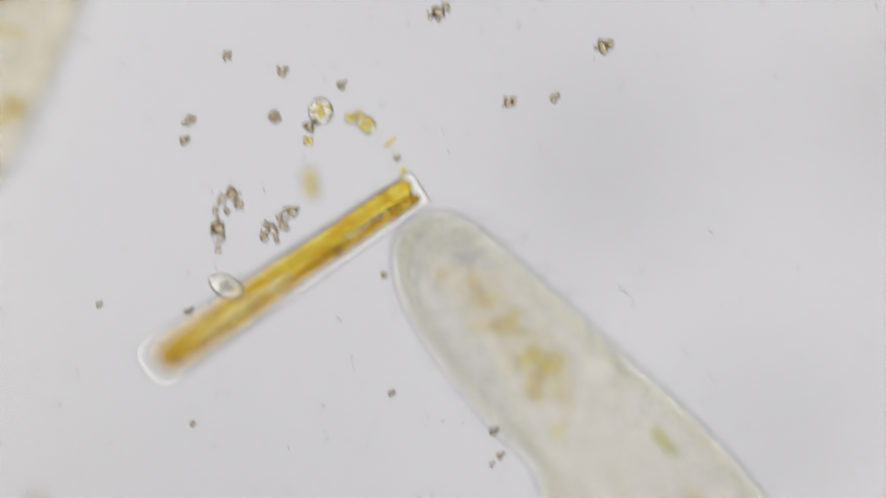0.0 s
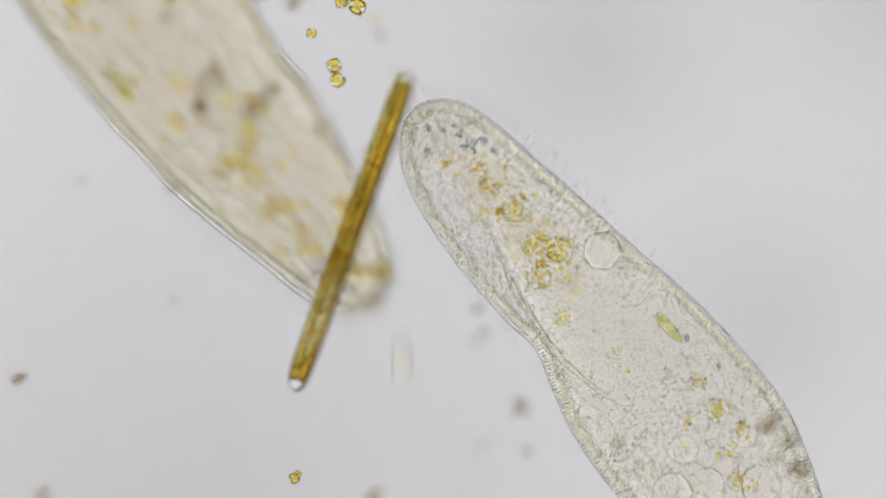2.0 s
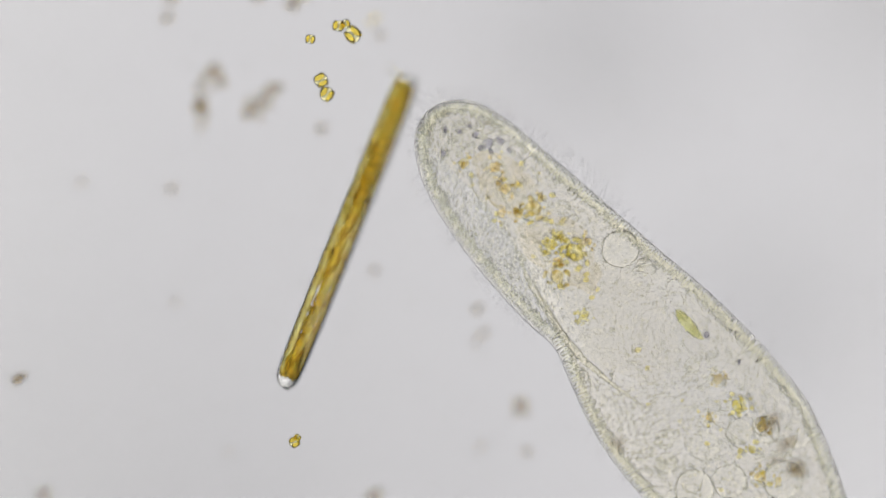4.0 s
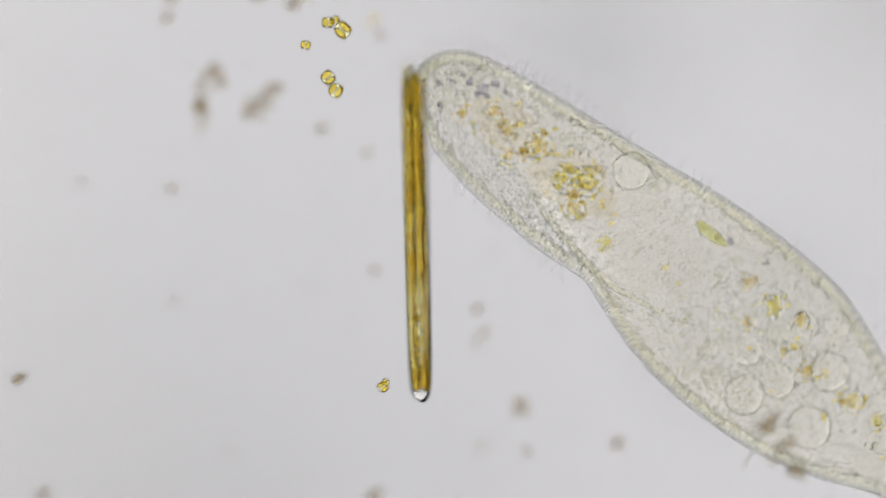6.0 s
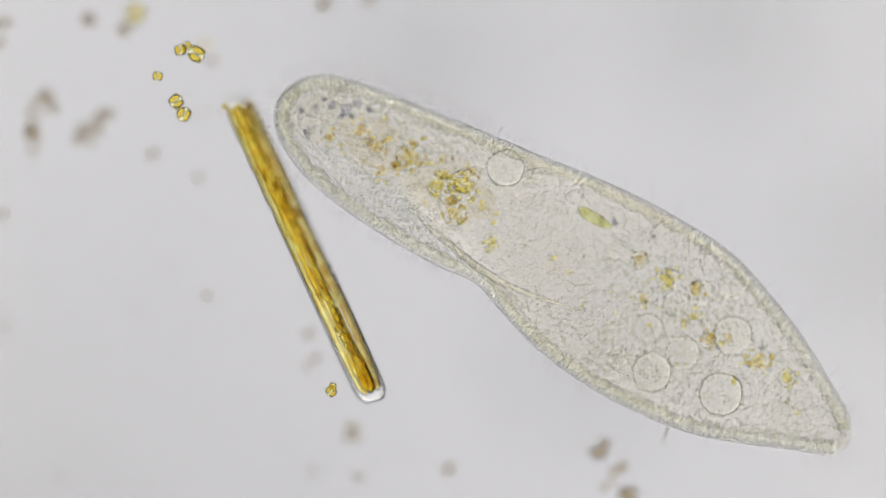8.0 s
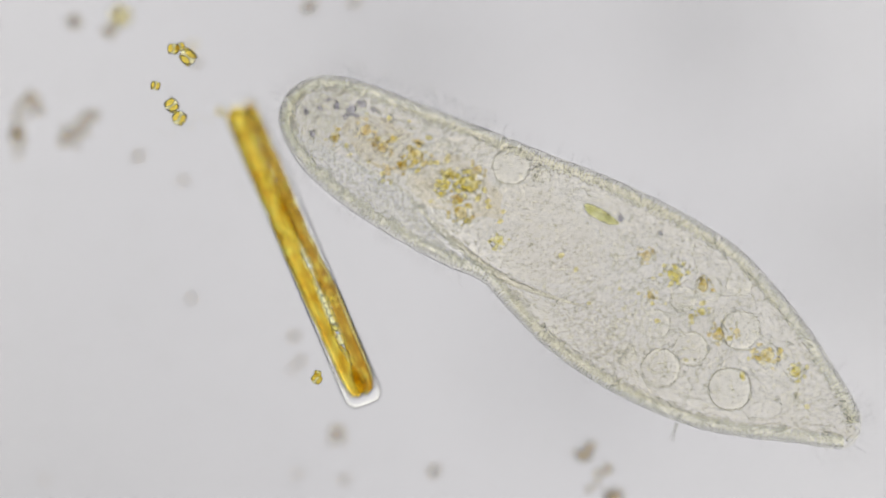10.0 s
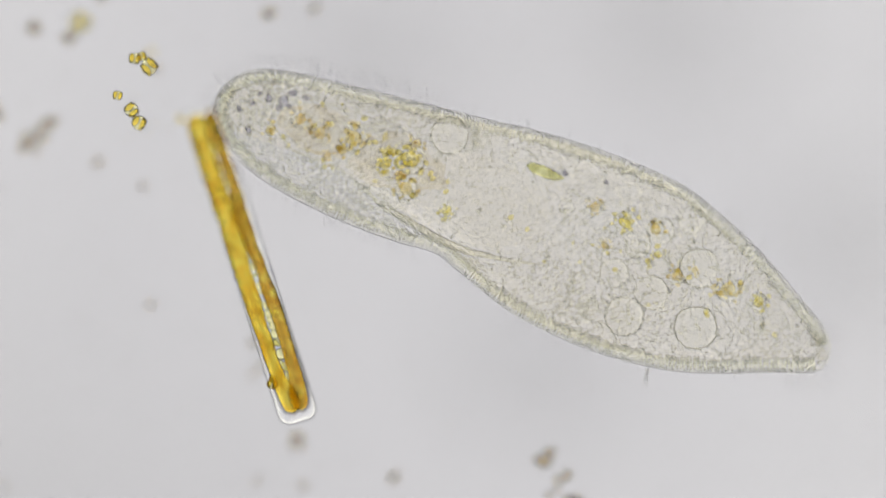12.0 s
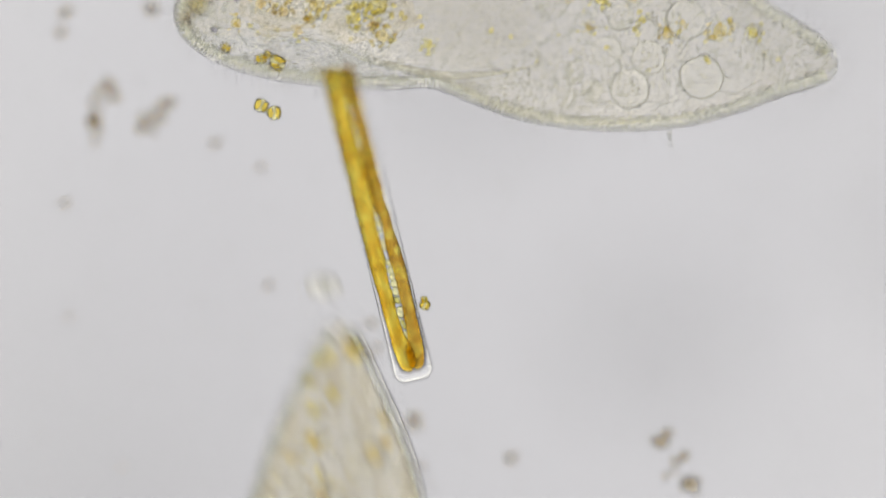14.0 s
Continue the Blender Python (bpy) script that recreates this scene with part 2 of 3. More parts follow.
def rim(n, half_at, side_at):
    """n points round the skin's widest line, evenly spaced, with the outward way at each."""
    th = np.linspace(0, math.pi, 900)
    up = np.stack([along(th), side_at(th) + half_at(th)], -1)
    down = np.stack([along(th), side_at(th) - half_at(th)], -1)[::-1]
    p = np.concatenate([up, down[1:-1]])
    q = np.concatenate([p, p[:1]])
    s = np.concatenate([[0], np.cumsum(np.hypot(*np.diff(q, axis=0).T))])
    u = np.linspace(0, s[-1], n, endpoint=False)
    x, y = np.interp(u, s, q[:, 0]), np.interp(u, s, q[:, 1])
    e = 0.015
    dx = np.interp((u + e) % s[-1], s, q[:, 0]) - np.interp((u - e) % s[-1], s, q[:, 0])
    dy = np.interp((u + e) % s[-1], s, q[:, 1]) - np.interp((u - e) % s[-1], s, q[:, 1])
    k = np.hypot(dx, dy)
    return np.stack([x, y], -1), np.stack([-dy / k, dx / k], -1)


def side_mid(v, side_at):
    return side_at(np.arccos(np.clip(-v[:, 0] / (LENGTH / 2), -1, 1)))


def endoplasm(half_at, side_at, grooved=True, rows=80, cols=28):
    """The grainy inside, which leaves the thin lobe beside the mouth groove free."""
    edge = smooth_curve((-1.2, -0.95, -0.62, -0.40, -0.20, -0.08, 0.02), (-0.10, -0.06, -0.05, -0.105, -0.15, -0.22, -0.42))
    vs, fs = [], []
    for i in range(1, rows):
        th = math.pi * (0.06 + 0.915 * i / rows if grooved else 0.02 + 0.965 * i / rows)
        w, c, x = float(half_at(th)), float(side_at(th)), float(along(th))
        inset = 0.018 if grooved else 0.012
        top, low = c + w - inset, max(c - w + inset, float(edge(x)) if x < 0.02 and grooved else -1)
        mid, hw = (top + low) / 2, max(0.004, (top - low) / 2) * math.sin(math.pi * i / rows) ** (0.45 if i > rows / 2 else 0.25)
        for k in range(cols):
            a = 2 * math.pi * k / cols
            vs.append((x, mid + hw * math.cos(a), (0.46 if grooved else 0.42) * hw * math.sin(a)))
    for i in range(rows - 2):
        for k in range(cols):
            fs.append((i * cols + k, i * cols + (k + 1) % cols, (i + 1) * cols + (k + 1) % cols, (i + 1) * cols + k))
    fs.append(tuple(range(cols))[::-1])
    fs.append(tuple((rows - 2) * cols + k for k in range(cols)))
    return np.array(vs), fs, edge


def bubble(x, y, z, r, seed):
    """A clear vacuole: a thin round skin round watery sap."""
    out_v, f = lump((0, 0, 0), (r, r, r * 0.8), 3, 0.06, 1.2, seed)
    shift = np.array((x, y, z))
    return joined([(out_v + shift, f), (out_v * (1 - min(0.12, 0.006 / r)) + shift, [q[::-1] for q in f])])


CLEAR = [(-0.362, 0.229, 0.070), (0.452, -0.129, 0.072), (0.701, -0.072, 0.080), (0.509, -0.017, 0.064), (0.632, 0.127, 0.072), (0.360, -0.002, 0.054), (0.295, 0.075, 0.034), (0.545, 0.272, 0.052), (0.461, 0.199, 0.048), (0.919, 0.019, 0.032), (0.317, -0.144, 0.040), (0.250, -0.091, 0.036), (0.114, 0.154, 0.028), (-0.609, 0.174, 0.028), (-0.261, 0.255, 0.032), (0.402, 0.121, 0.048)]
BROWN = [(-0.673, 0.093, 0.040), (-0.460, 0.100, 0.044), (-0.789, 0.066, 0.028), (-0.434, -0.001, 0.032), (-0.537, 0.054, 0.030), (-0.872, 0.086, 0.028), (-0.956, 0.012, 0.024), (0.332, 0.180, 0.034), (0.571, 0.074, 0.028), (0.756, 0.096, 0.036), (0.872, 0.096, 0.026), (0.210, 0.188, 0.026), (0.438, 0.197, 0.026), (-0.271, -0.020, 0.026), (-0.469, 0.037, 0.024), (-0.693, 0.042, 0.022), (-0.541, 0.098, 0.024), (-0.460, 0.158, 0.024), (0.295, 0.075, 0.018), (0.480, 0.117, 0.020), (-0.734, -0.006, 0.020), (0.621, 0.115, 0.016), (-0.402, -0.016, 0.016), (-0.820, 0.059, 0.016)]
DARK = [(-1.004, 0.112, 0.016), (-0.951, 0.120, 0.024), (-0.932, 0.159, 0.016), (-1.050, 0.072, 0.012), (-0.957, 0.093, 0.014), (-1.040, 0.113, 0.010), (-1.029, -0.020, 0.014), (-0.923, 0.113, 0.012), (0.067, 0.260, 0.014), (0.215, 0.285, 0.010), (-0.882, 0.161, 0.012), (-1.088, 0.038, 0.012)]


def animalcule(label, seed, grains, form, inside_matter, grooved=True):
    half_at, side_at = form
    rng = np.random.default_rng(seed)
    body = new("slipper_animalcule")
    tagged(body, label, "paramecium", "slipper animalcules")
    lift = 0.10 if grooved else 0.0
    va, fa = hull(half_at, side_at, grooved)
    part("pellicle", (lifted(va, lift), fa), M_PELLICLE, body, "thin clear skin, faintly yellow")
    out_v, in_v = va * np.array([0.997, 1, 1]), va.copy()
    for v, d in ((out_v, 0.002), (in_v, 0.009)):
        w = np.maximum(0.001, half_at(np.arccos(np.clip(-va[:, 0] / (LENGTH / 2), -1, 1))))
        v[:, 1] = side_mid(va, side_at) + (va[:, 1] - side_mid(va, side_at)) * np.clip(1 - d / w, 0, 1)
        v[:, 2] *= 1 - d / 0.19
    in_v[:, 0] *= 0.992
    part("membrane", joined([(lifted(out_v, lift), fa), (lifted(in_v, lift), [q[::-1] for q in fa])]), M_MEMBRANE, body, "thin clear inner membrane")
    nuc = part("macronucleus", lump((-0.163, 0.06, 0.0), (0.25, 0.15, 0.10), 4, 0.12, 1.5, seed), M_NUCLEUS, body, "large pale smooth nucleus")
    inner = endoplasm(half_at, side_at, grooved)
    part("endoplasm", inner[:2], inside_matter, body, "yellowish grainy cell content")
    # cytoplasm grains
    th = np.arccos(1 - 2 * rng.random(grains * 2))
    a = rng.uniform(-1, 1, len(th))
    w, c = half_at(th), side_at(th)
    x, y = along(th), c + a * (w - 0.035)
    keep = (rng.random(len(x)) < w / 0.34) & (w > 0.05)
    inside = ((x + 0.163) / 0.25) ** 2 + ((y - 0.06) / 0.15) ** 2 < 1
    keep &= ~inside | (rng.random(len(x)) < 0.6)
    keep &= (y > inner[2](x)) | (x > 0.02) | (rng.random(len(x)) < 0.9)
    for vx, vy, vr in CLEAR[:9]:
        keep &= ((x - vx) ** 2 + (y - vy) ** 2 > vr * vr * 0.9) | (rng.random(len(x)) < 0.35)
    x, y = x[keep][:grains], y[keep][:grains]
    n = len(x)
    r = (rng.gamma(5, 0.00035, n) + 0.0012) * (1.0 if grooved else 1.7)
    z = rng.normal(0.004, 0.030, n)
    part("cytoplasm_grains", tiles(BALLS[1], np.stack([x, y, z], -1), np.stack([r * rng.uniform(0.8, 1.6, n), r, r], -1), rng.uniform(0, 3, n)),
         M_GRAIN, body, "fine pale grains packed in the cell", "stuff")
    pick = rng.random(n) < 0.12
    x, y, r = x[pick] + rng.normal(0, 0.012, pick.sum()), y[pick] + rng.normal(0, 0.012, pick.sum()), r[pick] * 1.6
    part("vesicles", tiles(BALLS[2 if grooved else 1], np.stack([x, y, rng.normal(0.025, 0.02, len(x))], -1), np.stack([r, r, r], -1), r), M_VESICLE, body, "tiny clear bubbles", "stuff")
    # spindle rods standing in the skin
    pieces, base = [], BALLS[2 if grooved else 1]
    for level, count in ((-0.014, 415), (0.010, 415)):
        p, out = rim(count, half_at, side_at)
        calm = p[:, 0] < 1.165
        p, out = p[calm], out[calm]
        n = len(p)
        ln = rng.uniform(0.019, 0.027, n)
        depth = ln + rng.uniform(0.005, 0.011, n)
        q = np.concatenate([p - out * depth[:, None], (np.full(n, level) + rng.normal(0, 0.004, n))[:, None]], 1)
        pieces.append(tiles(base, lifted(q, lift), np.stack([ln, np.full(n, 0.0045), np.full(n, 0.0045)], -1), np.arctan2(out[:, 1], out[:, 0]) + rng.normal(0, 0.09, n)))
    if grooved:
        # more rods stand upright in the skin of the front and of the lobe, in slanting rows
        u, v = np.meshgrid(np.arange(-1.14, 0.12, 0.0125), np.arange(-0.30, 0.30, 0.0150))
        q = np.stack([(u + 0.5 * v).ravel(), v.ravel(), np.zeros(u.size)], -1)
        q += rng.normal(0, (0.0022, 0.0026, 0.006), q.shape)
        tq = np.arccos(np.clip(-q[:, 0] / (LENGTH / 2), -1, 1))
        off = (q[:, 1] - side_at(tq)) / np.maximum(0.01, half_at(tq))
        q = q[(np.abs(q[:, 0]) < 1.15) & (np.abs(off) < 0.88) & ((q[:, 1] < inner[2](q[:, 0]) + 0.02) | (q[:, 0] < -0.98 + rng.normal(0, 0.03, len(q))))]
        m = len(q)
        pieces.append(tiles(base, lifted(q, lift * 0.3), np.stack([rng.uniform(0.0050, 0.009, m), np.full(m, 0.0034), np.full(m, 0.0034)], -1), rng.normal(-1.0, 0.3, m)))
    part("trichocysts", joined(pieces), M_ROD, body, "row of spindle rods under the skin", "stuff")
    # lashes outside the skin
    pieces = []
    p, out = rim(620, half_at, side_at)
    for i in range(len(p)):
        front_fringe = p[i, 0] < -0.45 and p[i, 1] > 0
        if rng.random() > (0.9 if front_fringe else 0.75 if p[i, 0] > 1.05 else 0.5 if p[i, 0] < -0.3 else 0.12):
            continue
        ln = rng.uniform(0.045, 0.075) if front_fringe or p[i, 0] > 1.05 else rng.uniform(0.025, 0.055)
        bend = rng.normal(0.25, 0.25)
        side = np.array([-out[i, 1], out[i, 0]])
        z0 = rng.normal(0, 0.018)
        pts = lifted([(*(p[i] + out[i] * ln * u + side * ln * bend * u * u), z0 + 0.01 * u) for u in (0, 0.35, 0.7, 1.0)], lift)
        pieces.append(tube(pts, lambda u: 0.0015 * (1 - 0.6 * u), 4))
    part("cilia", joined(pieces), M_CILIA, body, "fringe of fine colourless lashes", "stuff")
    for k, (vx, vy, r) in enumerate(CLEAR):
        v = part("contractile_vacuole" if k == 0 else "food_vacuole", bubble(vx, vy, rng.uniform(-0.012, 0.012), r, seed + k), M_VACUOLE, body, "clear round bubble")
        if k and r > 0.03:
            m = int(6 + r * 160)
            q = np.stack([vx + rng.normal(0, r * 0.4, m), vy + rng.normal(0, r * 0.4, m), rng.normal(0, 0.01, m)], -1)
            rr = rng.uniform(0.003, 0.007, m)
            part("food_grains", tiles(BALLS[2], q, np.stack([rr, rr, rr], -1), rr * 0), M_GRAIN, v, kind="stuff")
    for k, (vx, vy, r) in enumerate(BROWN):
        z0, m = rng.uniform(-0.02, 0.02), int(6 + r * 420)
        bits = [lump((vx, vy, z0), (r * 0.75, r * 0.65, r * 0.5), 3, 0.25, 1.3, seed + k * 3.1, rng.uniform(0, 3))]
        for j in range(m):
            a, d, s = rng.uniform(0, 6.28), r * 1.5 * rng.random() ** 0.7, r * rng.uniform(0.12, 0.32)
            bits.append(lump((vx + d * math.cos(a), vy + d * math.sin(a), z0 + rng.normal(0, r * 0.4)), (s, s * 0.9, s * 0.8), 2, 0.2, 2.0, seed + j))
        tone = (M_BROWN, M_YELLOW, M_AMBER)[k % 3]
        food = part("food_vacuole", joined(bits), tone, body, ("brown lumpy food", "yellow lumpy food", "amber lumpy food")[k % 3])
        if r > 0.025:
            part("vacuole_skin", bubble(vx, vy, z0, r * 1.3, seed + k), M_VACUOLE, food, "thin clear skin")
    if grooved:
        for vx, vy, rx, ry in ((-0.49, 0.07, 0.17, 0.10), (-0.80, 0.07, 0.15, 0.075)):
            part("brown_cytoplasm", lump((vx, vy, 0.03), (rx, ry, 0.05), 4, 0.35, 1.6, seed + vx * 5), M_HAZE, body, "faint brown cell content round the food")
        for k in range(6):
            a = 0.4 + k * 1.05
            part("canal", lump((CLEAR[0][0] + 0.088 * math.cos(a), CLEAR[0][1] + 0.070 * math.sin(a) - 0.01, 0.0), (0.030, 0.008, 0.008), 2, 0.3, 1.5, seed + k, a), M_VESICLE, body, "short clear feeder canal")
    else:
        # brown food scattered through the whole cell
        for k in range(46):
            tk = rng.uniform(0.35, 2.75)
            vx, vy, r = float(along(tk)), float(side_at(tk)) + rng.uniform(-0.72, 0.72) * float(half_at(tk)), rng.uniform(0.014, 0.032)
            part("food_vacuole", lump((vx, vy, rng.uniform(-0.05, 0.06)), (r * rng.uniform(1.0, 1.7), r, r * 0.8), 3, 0.3, 1.4, seed + k, rng.normal(0, 0.5)), (M_BROWN, M_AMBER, M_YELLOW)[k % 3], body, "soft brown food ball")
    part("food_vacuole", lump((-0.001, 0.236, 0.02), (0.070, 0.019, 0.02), 3, 0.3, 2.5, seed), M_GREEN, body, "long green swallowed alga")
    front = [] if grooved else [(-1.06 + 0.013 * j + 0.01 * math.sin(j * 5), 0.045 + 0.045 * math.sin(j * 2.4), 0.016) for j in range(12)]
    for k, (vx, vy, r) in enumerate(list(DARK) + front):
        part("crystal", lump((vx, vy, rng.uniform(-0.02, 0.02)), (r, r * 0.7, r * 0.7), 2, 0.7, 2.0, seed + k, rng.uniform(0, 3)), M_CRYSTAL, body, "dark grey crystal")
    # loose yellow specks among the food
    m = 80
    q = np.stack([np.where(rng.random(m) < 0.6, rng.normal(-0.62, 0.22, m), rng.normal(0.5, 0.22, m)), rng.normal(0.07, 0.06, m), rng.normal(-0.02, 0.015, m)], -1)
    tq = np.arccos(np.clip(-q[:, 0] / (LENGTH / 2), -1, 1))
    q = q[(np.abs(q[:, 0]) < 0.98) & (np.abs(q[:, 1] - side_at(tq)) < half_at(tq) - 0.05)]
    m = len(q)
    r = rng.uniform(0.004, 0.010, m)
    part("yellow_specks", tiles(BALLS[2], q, np.stack([r * 1.3, r, r], -1), rng.uniform(0, 3, m)), M_YELLOW, body, "loose yellow specks", "stuff")
    part("bristle", joined([tube([(0.60 + 0.006 * j, -0.270, 0.0), (0.604 + 0.004 * j, -0.295, 0.0), (0.612 + 0.010 * j, -0.335, 0.004 * j)], lambda u: 0.0036 * (1 - 0.7 * u), 5) for j in (-1, 0, 1)]),
         M_BACTERIA, body, "short tuft of stiff lashes")
    if grooved:
        part("oral_groove", tube([(-0.62, -0.04, 0.03), (-0.5, -0.085, 0.02), (-0.40, -0.102, 0.02), (-0.27, -0.123, 0.02), (-0.15, -0.126, 0.02), (-0.02, -0.104, 0.02), (0.121, -0.071, 0.02)],
                             lambda u: 0.002 + 0.012 * math.sin(math.pi * min(1, u + 0.02)), 8), M_GROOVE, body, "pale fold of the mouth groove")
    return body


# ---- the diatom ----
def diatom():
    rng = np.random.default_rng(5)
    thing = new("diatom")
    tagged(thing, "long golden-brown diatom in a clear glassy shell", "diatom")
    rows, cols, half, wide = 60, 32, 0.60, 0.070
    vs, fs = [], []
    for i in range(rows + 1):
        u = -math.cos(math.pi * i / rows)
        h = 0.038 * (1 - abs(u) ** 16) ** 0.5 * (1 - 0.12 * u * u) + 0.003
        w = wide * (1 - 0.10 * max(0, abs(u) - 0.96) / 0.04) * (1 - 0.03 * u * u) * (1 - 0.30 * max(0, (u - 0.93) / 0.07) ** 2)
        for k in range(cols):
            a = 2 * math.pi * k / cols
            cy, cz = math.cos(a), math.sin(a)
            vs.append((u * half, w * math.copysign(abs(cy) ** 0.7, cy), h * math.copysign(abs(cz) ** 0.7, cz)))
    for i in range(rows):
        for k in range(cols):
            fs.append((i * cols + k, i * cols + (k + 1) % cols, (i + 1) * cols + (k + 1) % cols, (i + 1) * cols + k))
    fs.append(tuple(range(cols))[::-1])
    fs.append(tuple(rows * cols + k for k in range(cols)))
    part("frustule", (np.array(vs), fs), M_SILICA, thing, "clear glassy shell")
    for side, up in ((-1, 1), (-1, -1), (1, 1), (1, -1)):
        # pigment plates along the shell, their edges wavy; they cross from one side to the other and draw apart where the nucleus and the oil lie
        pr, pc = 110, 16
        vs, fs = [], []
        for i in range(pr + 1):
            u = -1 + 2 * i / pr
            wave = noise.noise(Vector((u * 7, side * 3.0, up * 1.3)))
            gap = -0.003 + 0.007 * math.exp(-((u + 0.62) / 0.25) ** 4) + 0.012 * math.exp(-((u - 0.06) / 0.14) ** 2) + 0.015 * math.exp(-((u - 0.50) / 0.28) ** 4) + 0.004 * wave - 0.014 * eased((u - 0.76) / 0.12)
            over = min(1.0, max(0.0, (u - 0.05) / 0.8))
            outer = 0.066 - 0.008 * over * over * (3 - 2 * over) if side < 0 else 0.044 + 0.012 * min(1.0, max(0.0, (u + 0.1) / 0.4))
            outer -= 0.006 * abs(noise.noise(Vector((u * 5, side * 9.0, 1)))) + 0.010 * max(0.0, (u - 0.85) / 0.15) ** 1.5
            end = (1 - abs(u) ** 40) ** 0.5
            mid, hw = (gap + outer) / 2, max(0.002, (outer - gap) / 2 * end)
            slit = 0.0015 + 0.010 * math.exp(-((u - 0.55) / 0.27) ** 4) + 0.003 * math.exp(-((u + 0.05) / 0.2) ** 2)
            top = 0.0265 + 0.004 * noise.noise(Vector((u * 12, side, up * 5.0)))
            z_mid, hz = up * (slit + top) / 2, 0.0015 + (top - slit) / 2 * end
            for k in range(pc):
                a = 2 * math.pi * k / pc
                vs.append((u * (0.566 if u > 0 else 0.572), 0.004 + side * mid + hw * math.cos(a), z_mid + hz * math.sin(a)))
        for i in range(pr):
            for k in range(pc):
                fs.append((i * pc + k, i * pc + (k + 1) % pc, (i + 1) * pc + (k + 1) % pc, (i + 1) * pc + k))
        fs.append(tuple(range(pc))[::-1])
        fs.append(tuple(pr * pc + k for k in range(pc)))
        part("chloroplast", (np.array(vs), fs), M_CHLORO if side < 0 else M_CHLORO_BROWN, thing, "golden wavy plate" if side < 0 else "brown wavy plate")
    m = 46
    q = np.stack([rng.uniform(-0.53, 0.51, m), rng.uniform(-0.052, 0.034, m), rng.uniform(-0.018, 0.018, m)], -1)
    r = rng.uniform(0.004, 0.010, m)
    part("plastid_grains", tiles(BALLS[2], q, np.stack([r * rng.uniform(1.0, 2.4, m), r, r], -1), rng.normal(0, 0.3, m)), M_OIL, thing, "amber grains in the plates", "stuff")
    for x, y, r in ((-0.21, 0.014, 0.016), (-0.13, 0.010, 0.013), (-0.05, 0.012, 0.018), (0.01, 0.008, 0.012), (0.09, 0.010, 0.016), (0.125, 0.022, 0.012), (-0.31, 0.004, 0.016), (-0.40, 0.016, 0.012), (0.50, 0.006, 0.012)):
        part("vesicle", lump((x, y, 0.022), (r * 1.5, r, r * 0.8), 3, 0.1, 1.5, x * 9), M_BUBBLE, thing, "clear oval bubble")
    part("nucleus", lump((0.03, 0.006, 0.0), (0.040, 0.012, 0.014), 3, 0.1), M_CELL, thing, "pale oval nucleus")
    for x, y, r in ((0.16, 0.004, 0.010), (0.19, 0.006, 0.012), (0.215, 0.0, 0.009), (0.24, 0.004, 0.011), (0.27, 0.002, 0.012), (0.30, -0.002, 0.010), (0.345, 0.004, 0.016),
                    (0.39, 0.0, 0.010), (0.43, 0.004, 0.011), (-0.10, 0.004, 0.012), (-0.17, -0.002, 0.014), (-0.25, 0.006, 0.012), (-0.36, 0.0, 0.012), (-0.44, 0.01, 0.015), (-0.47, -0.008, 0.009), (-0.535, 0.014, 0.013)):
        part("oil_droplet", lump((x, y * 0.5 + 0.006, 0.004 + 0.003 * math.sin(x * 40)), (r * 1.45, r * 1.35, r * 1.2), 3), M_OIL, thing, "bright yellow oil drop")
    part("stuck_grain", joined([lump((-0.575, -0.080, 0.0), (0.014, 0.010, 0.010), 2, 0.4, 2), lump((-0.56, -0.066, 0.0), (0.008, 0.006, 0.006), 2, 0.4, 2, 3)]), M_ALGA, thing, "brown grain stuck to the shell")
    part("slime_thread", joined([lump((-0.57 + 0.02 * math.sin(k * 1.3), -0.105 - 0.016 * k, 0.004 * math.sin(k * 2.0)), (0.007 - 0.0004 * k, 0.004, 0.004), 2, 0.4, 2, k) for k in range(14)]), M_GROOVE, thing, "faint beaded slime thread", "stuff")
    n = 104
    for sgn in (1, -1):
        q = np.stack([np.linspace(-0.57, 0.57, n), np.full(n, sgn * 0.0645), np.full(n, 0.0)], -1)
        part("stria_row", tiles(BALLS[1], q, np.tile((0.0034, 0.0036, 0.012), (n, 1)), np.zeros(n)), M_SILICA, thing, "row of fine shell pores", "stuff")
    return thing


# ---- small things ----
def clump(spots, label, name="debris_clump", seed=0, group="debris under the cover glass"):
    """spots: (x, y, radius) of the grains, from the clump's middle; each grain carries a few crumbs."""
    rng = np.random.default_rng(seed)
    thing = tagged(new(name), label, "debris", group)
    for i, (x, y, r) in enumerate(spots):
        z = -r * 0.75 - (rng.uniform(0, 0.02) if i else 0)
        bits = [lump((x, y, z), (r * rng.uniform(0.7, 1.05), r * rng.uniform(0.6, 0.9), r * 0.7), 3, 0.28, 1.4, seed * 7.3 + i * 2.1, rng.uniform(0, 3))]
        for j in range(7):
            a, d, s = rng.uniform(0, 6.28), r * rng.uniform(0.5, 1.25), r * rng.uniform(0.16, 0.42)
            bits.append(lump((x + d * math.cos(a), y + d * math.sin(a), z), (s, s * 0.8, s), 2, 0.3, 2, i + j))
        part("grain", joined(bits), M_DEBRIS, thing)
    return thing


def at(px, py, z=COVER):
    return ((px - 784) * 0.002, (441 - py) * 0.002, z)


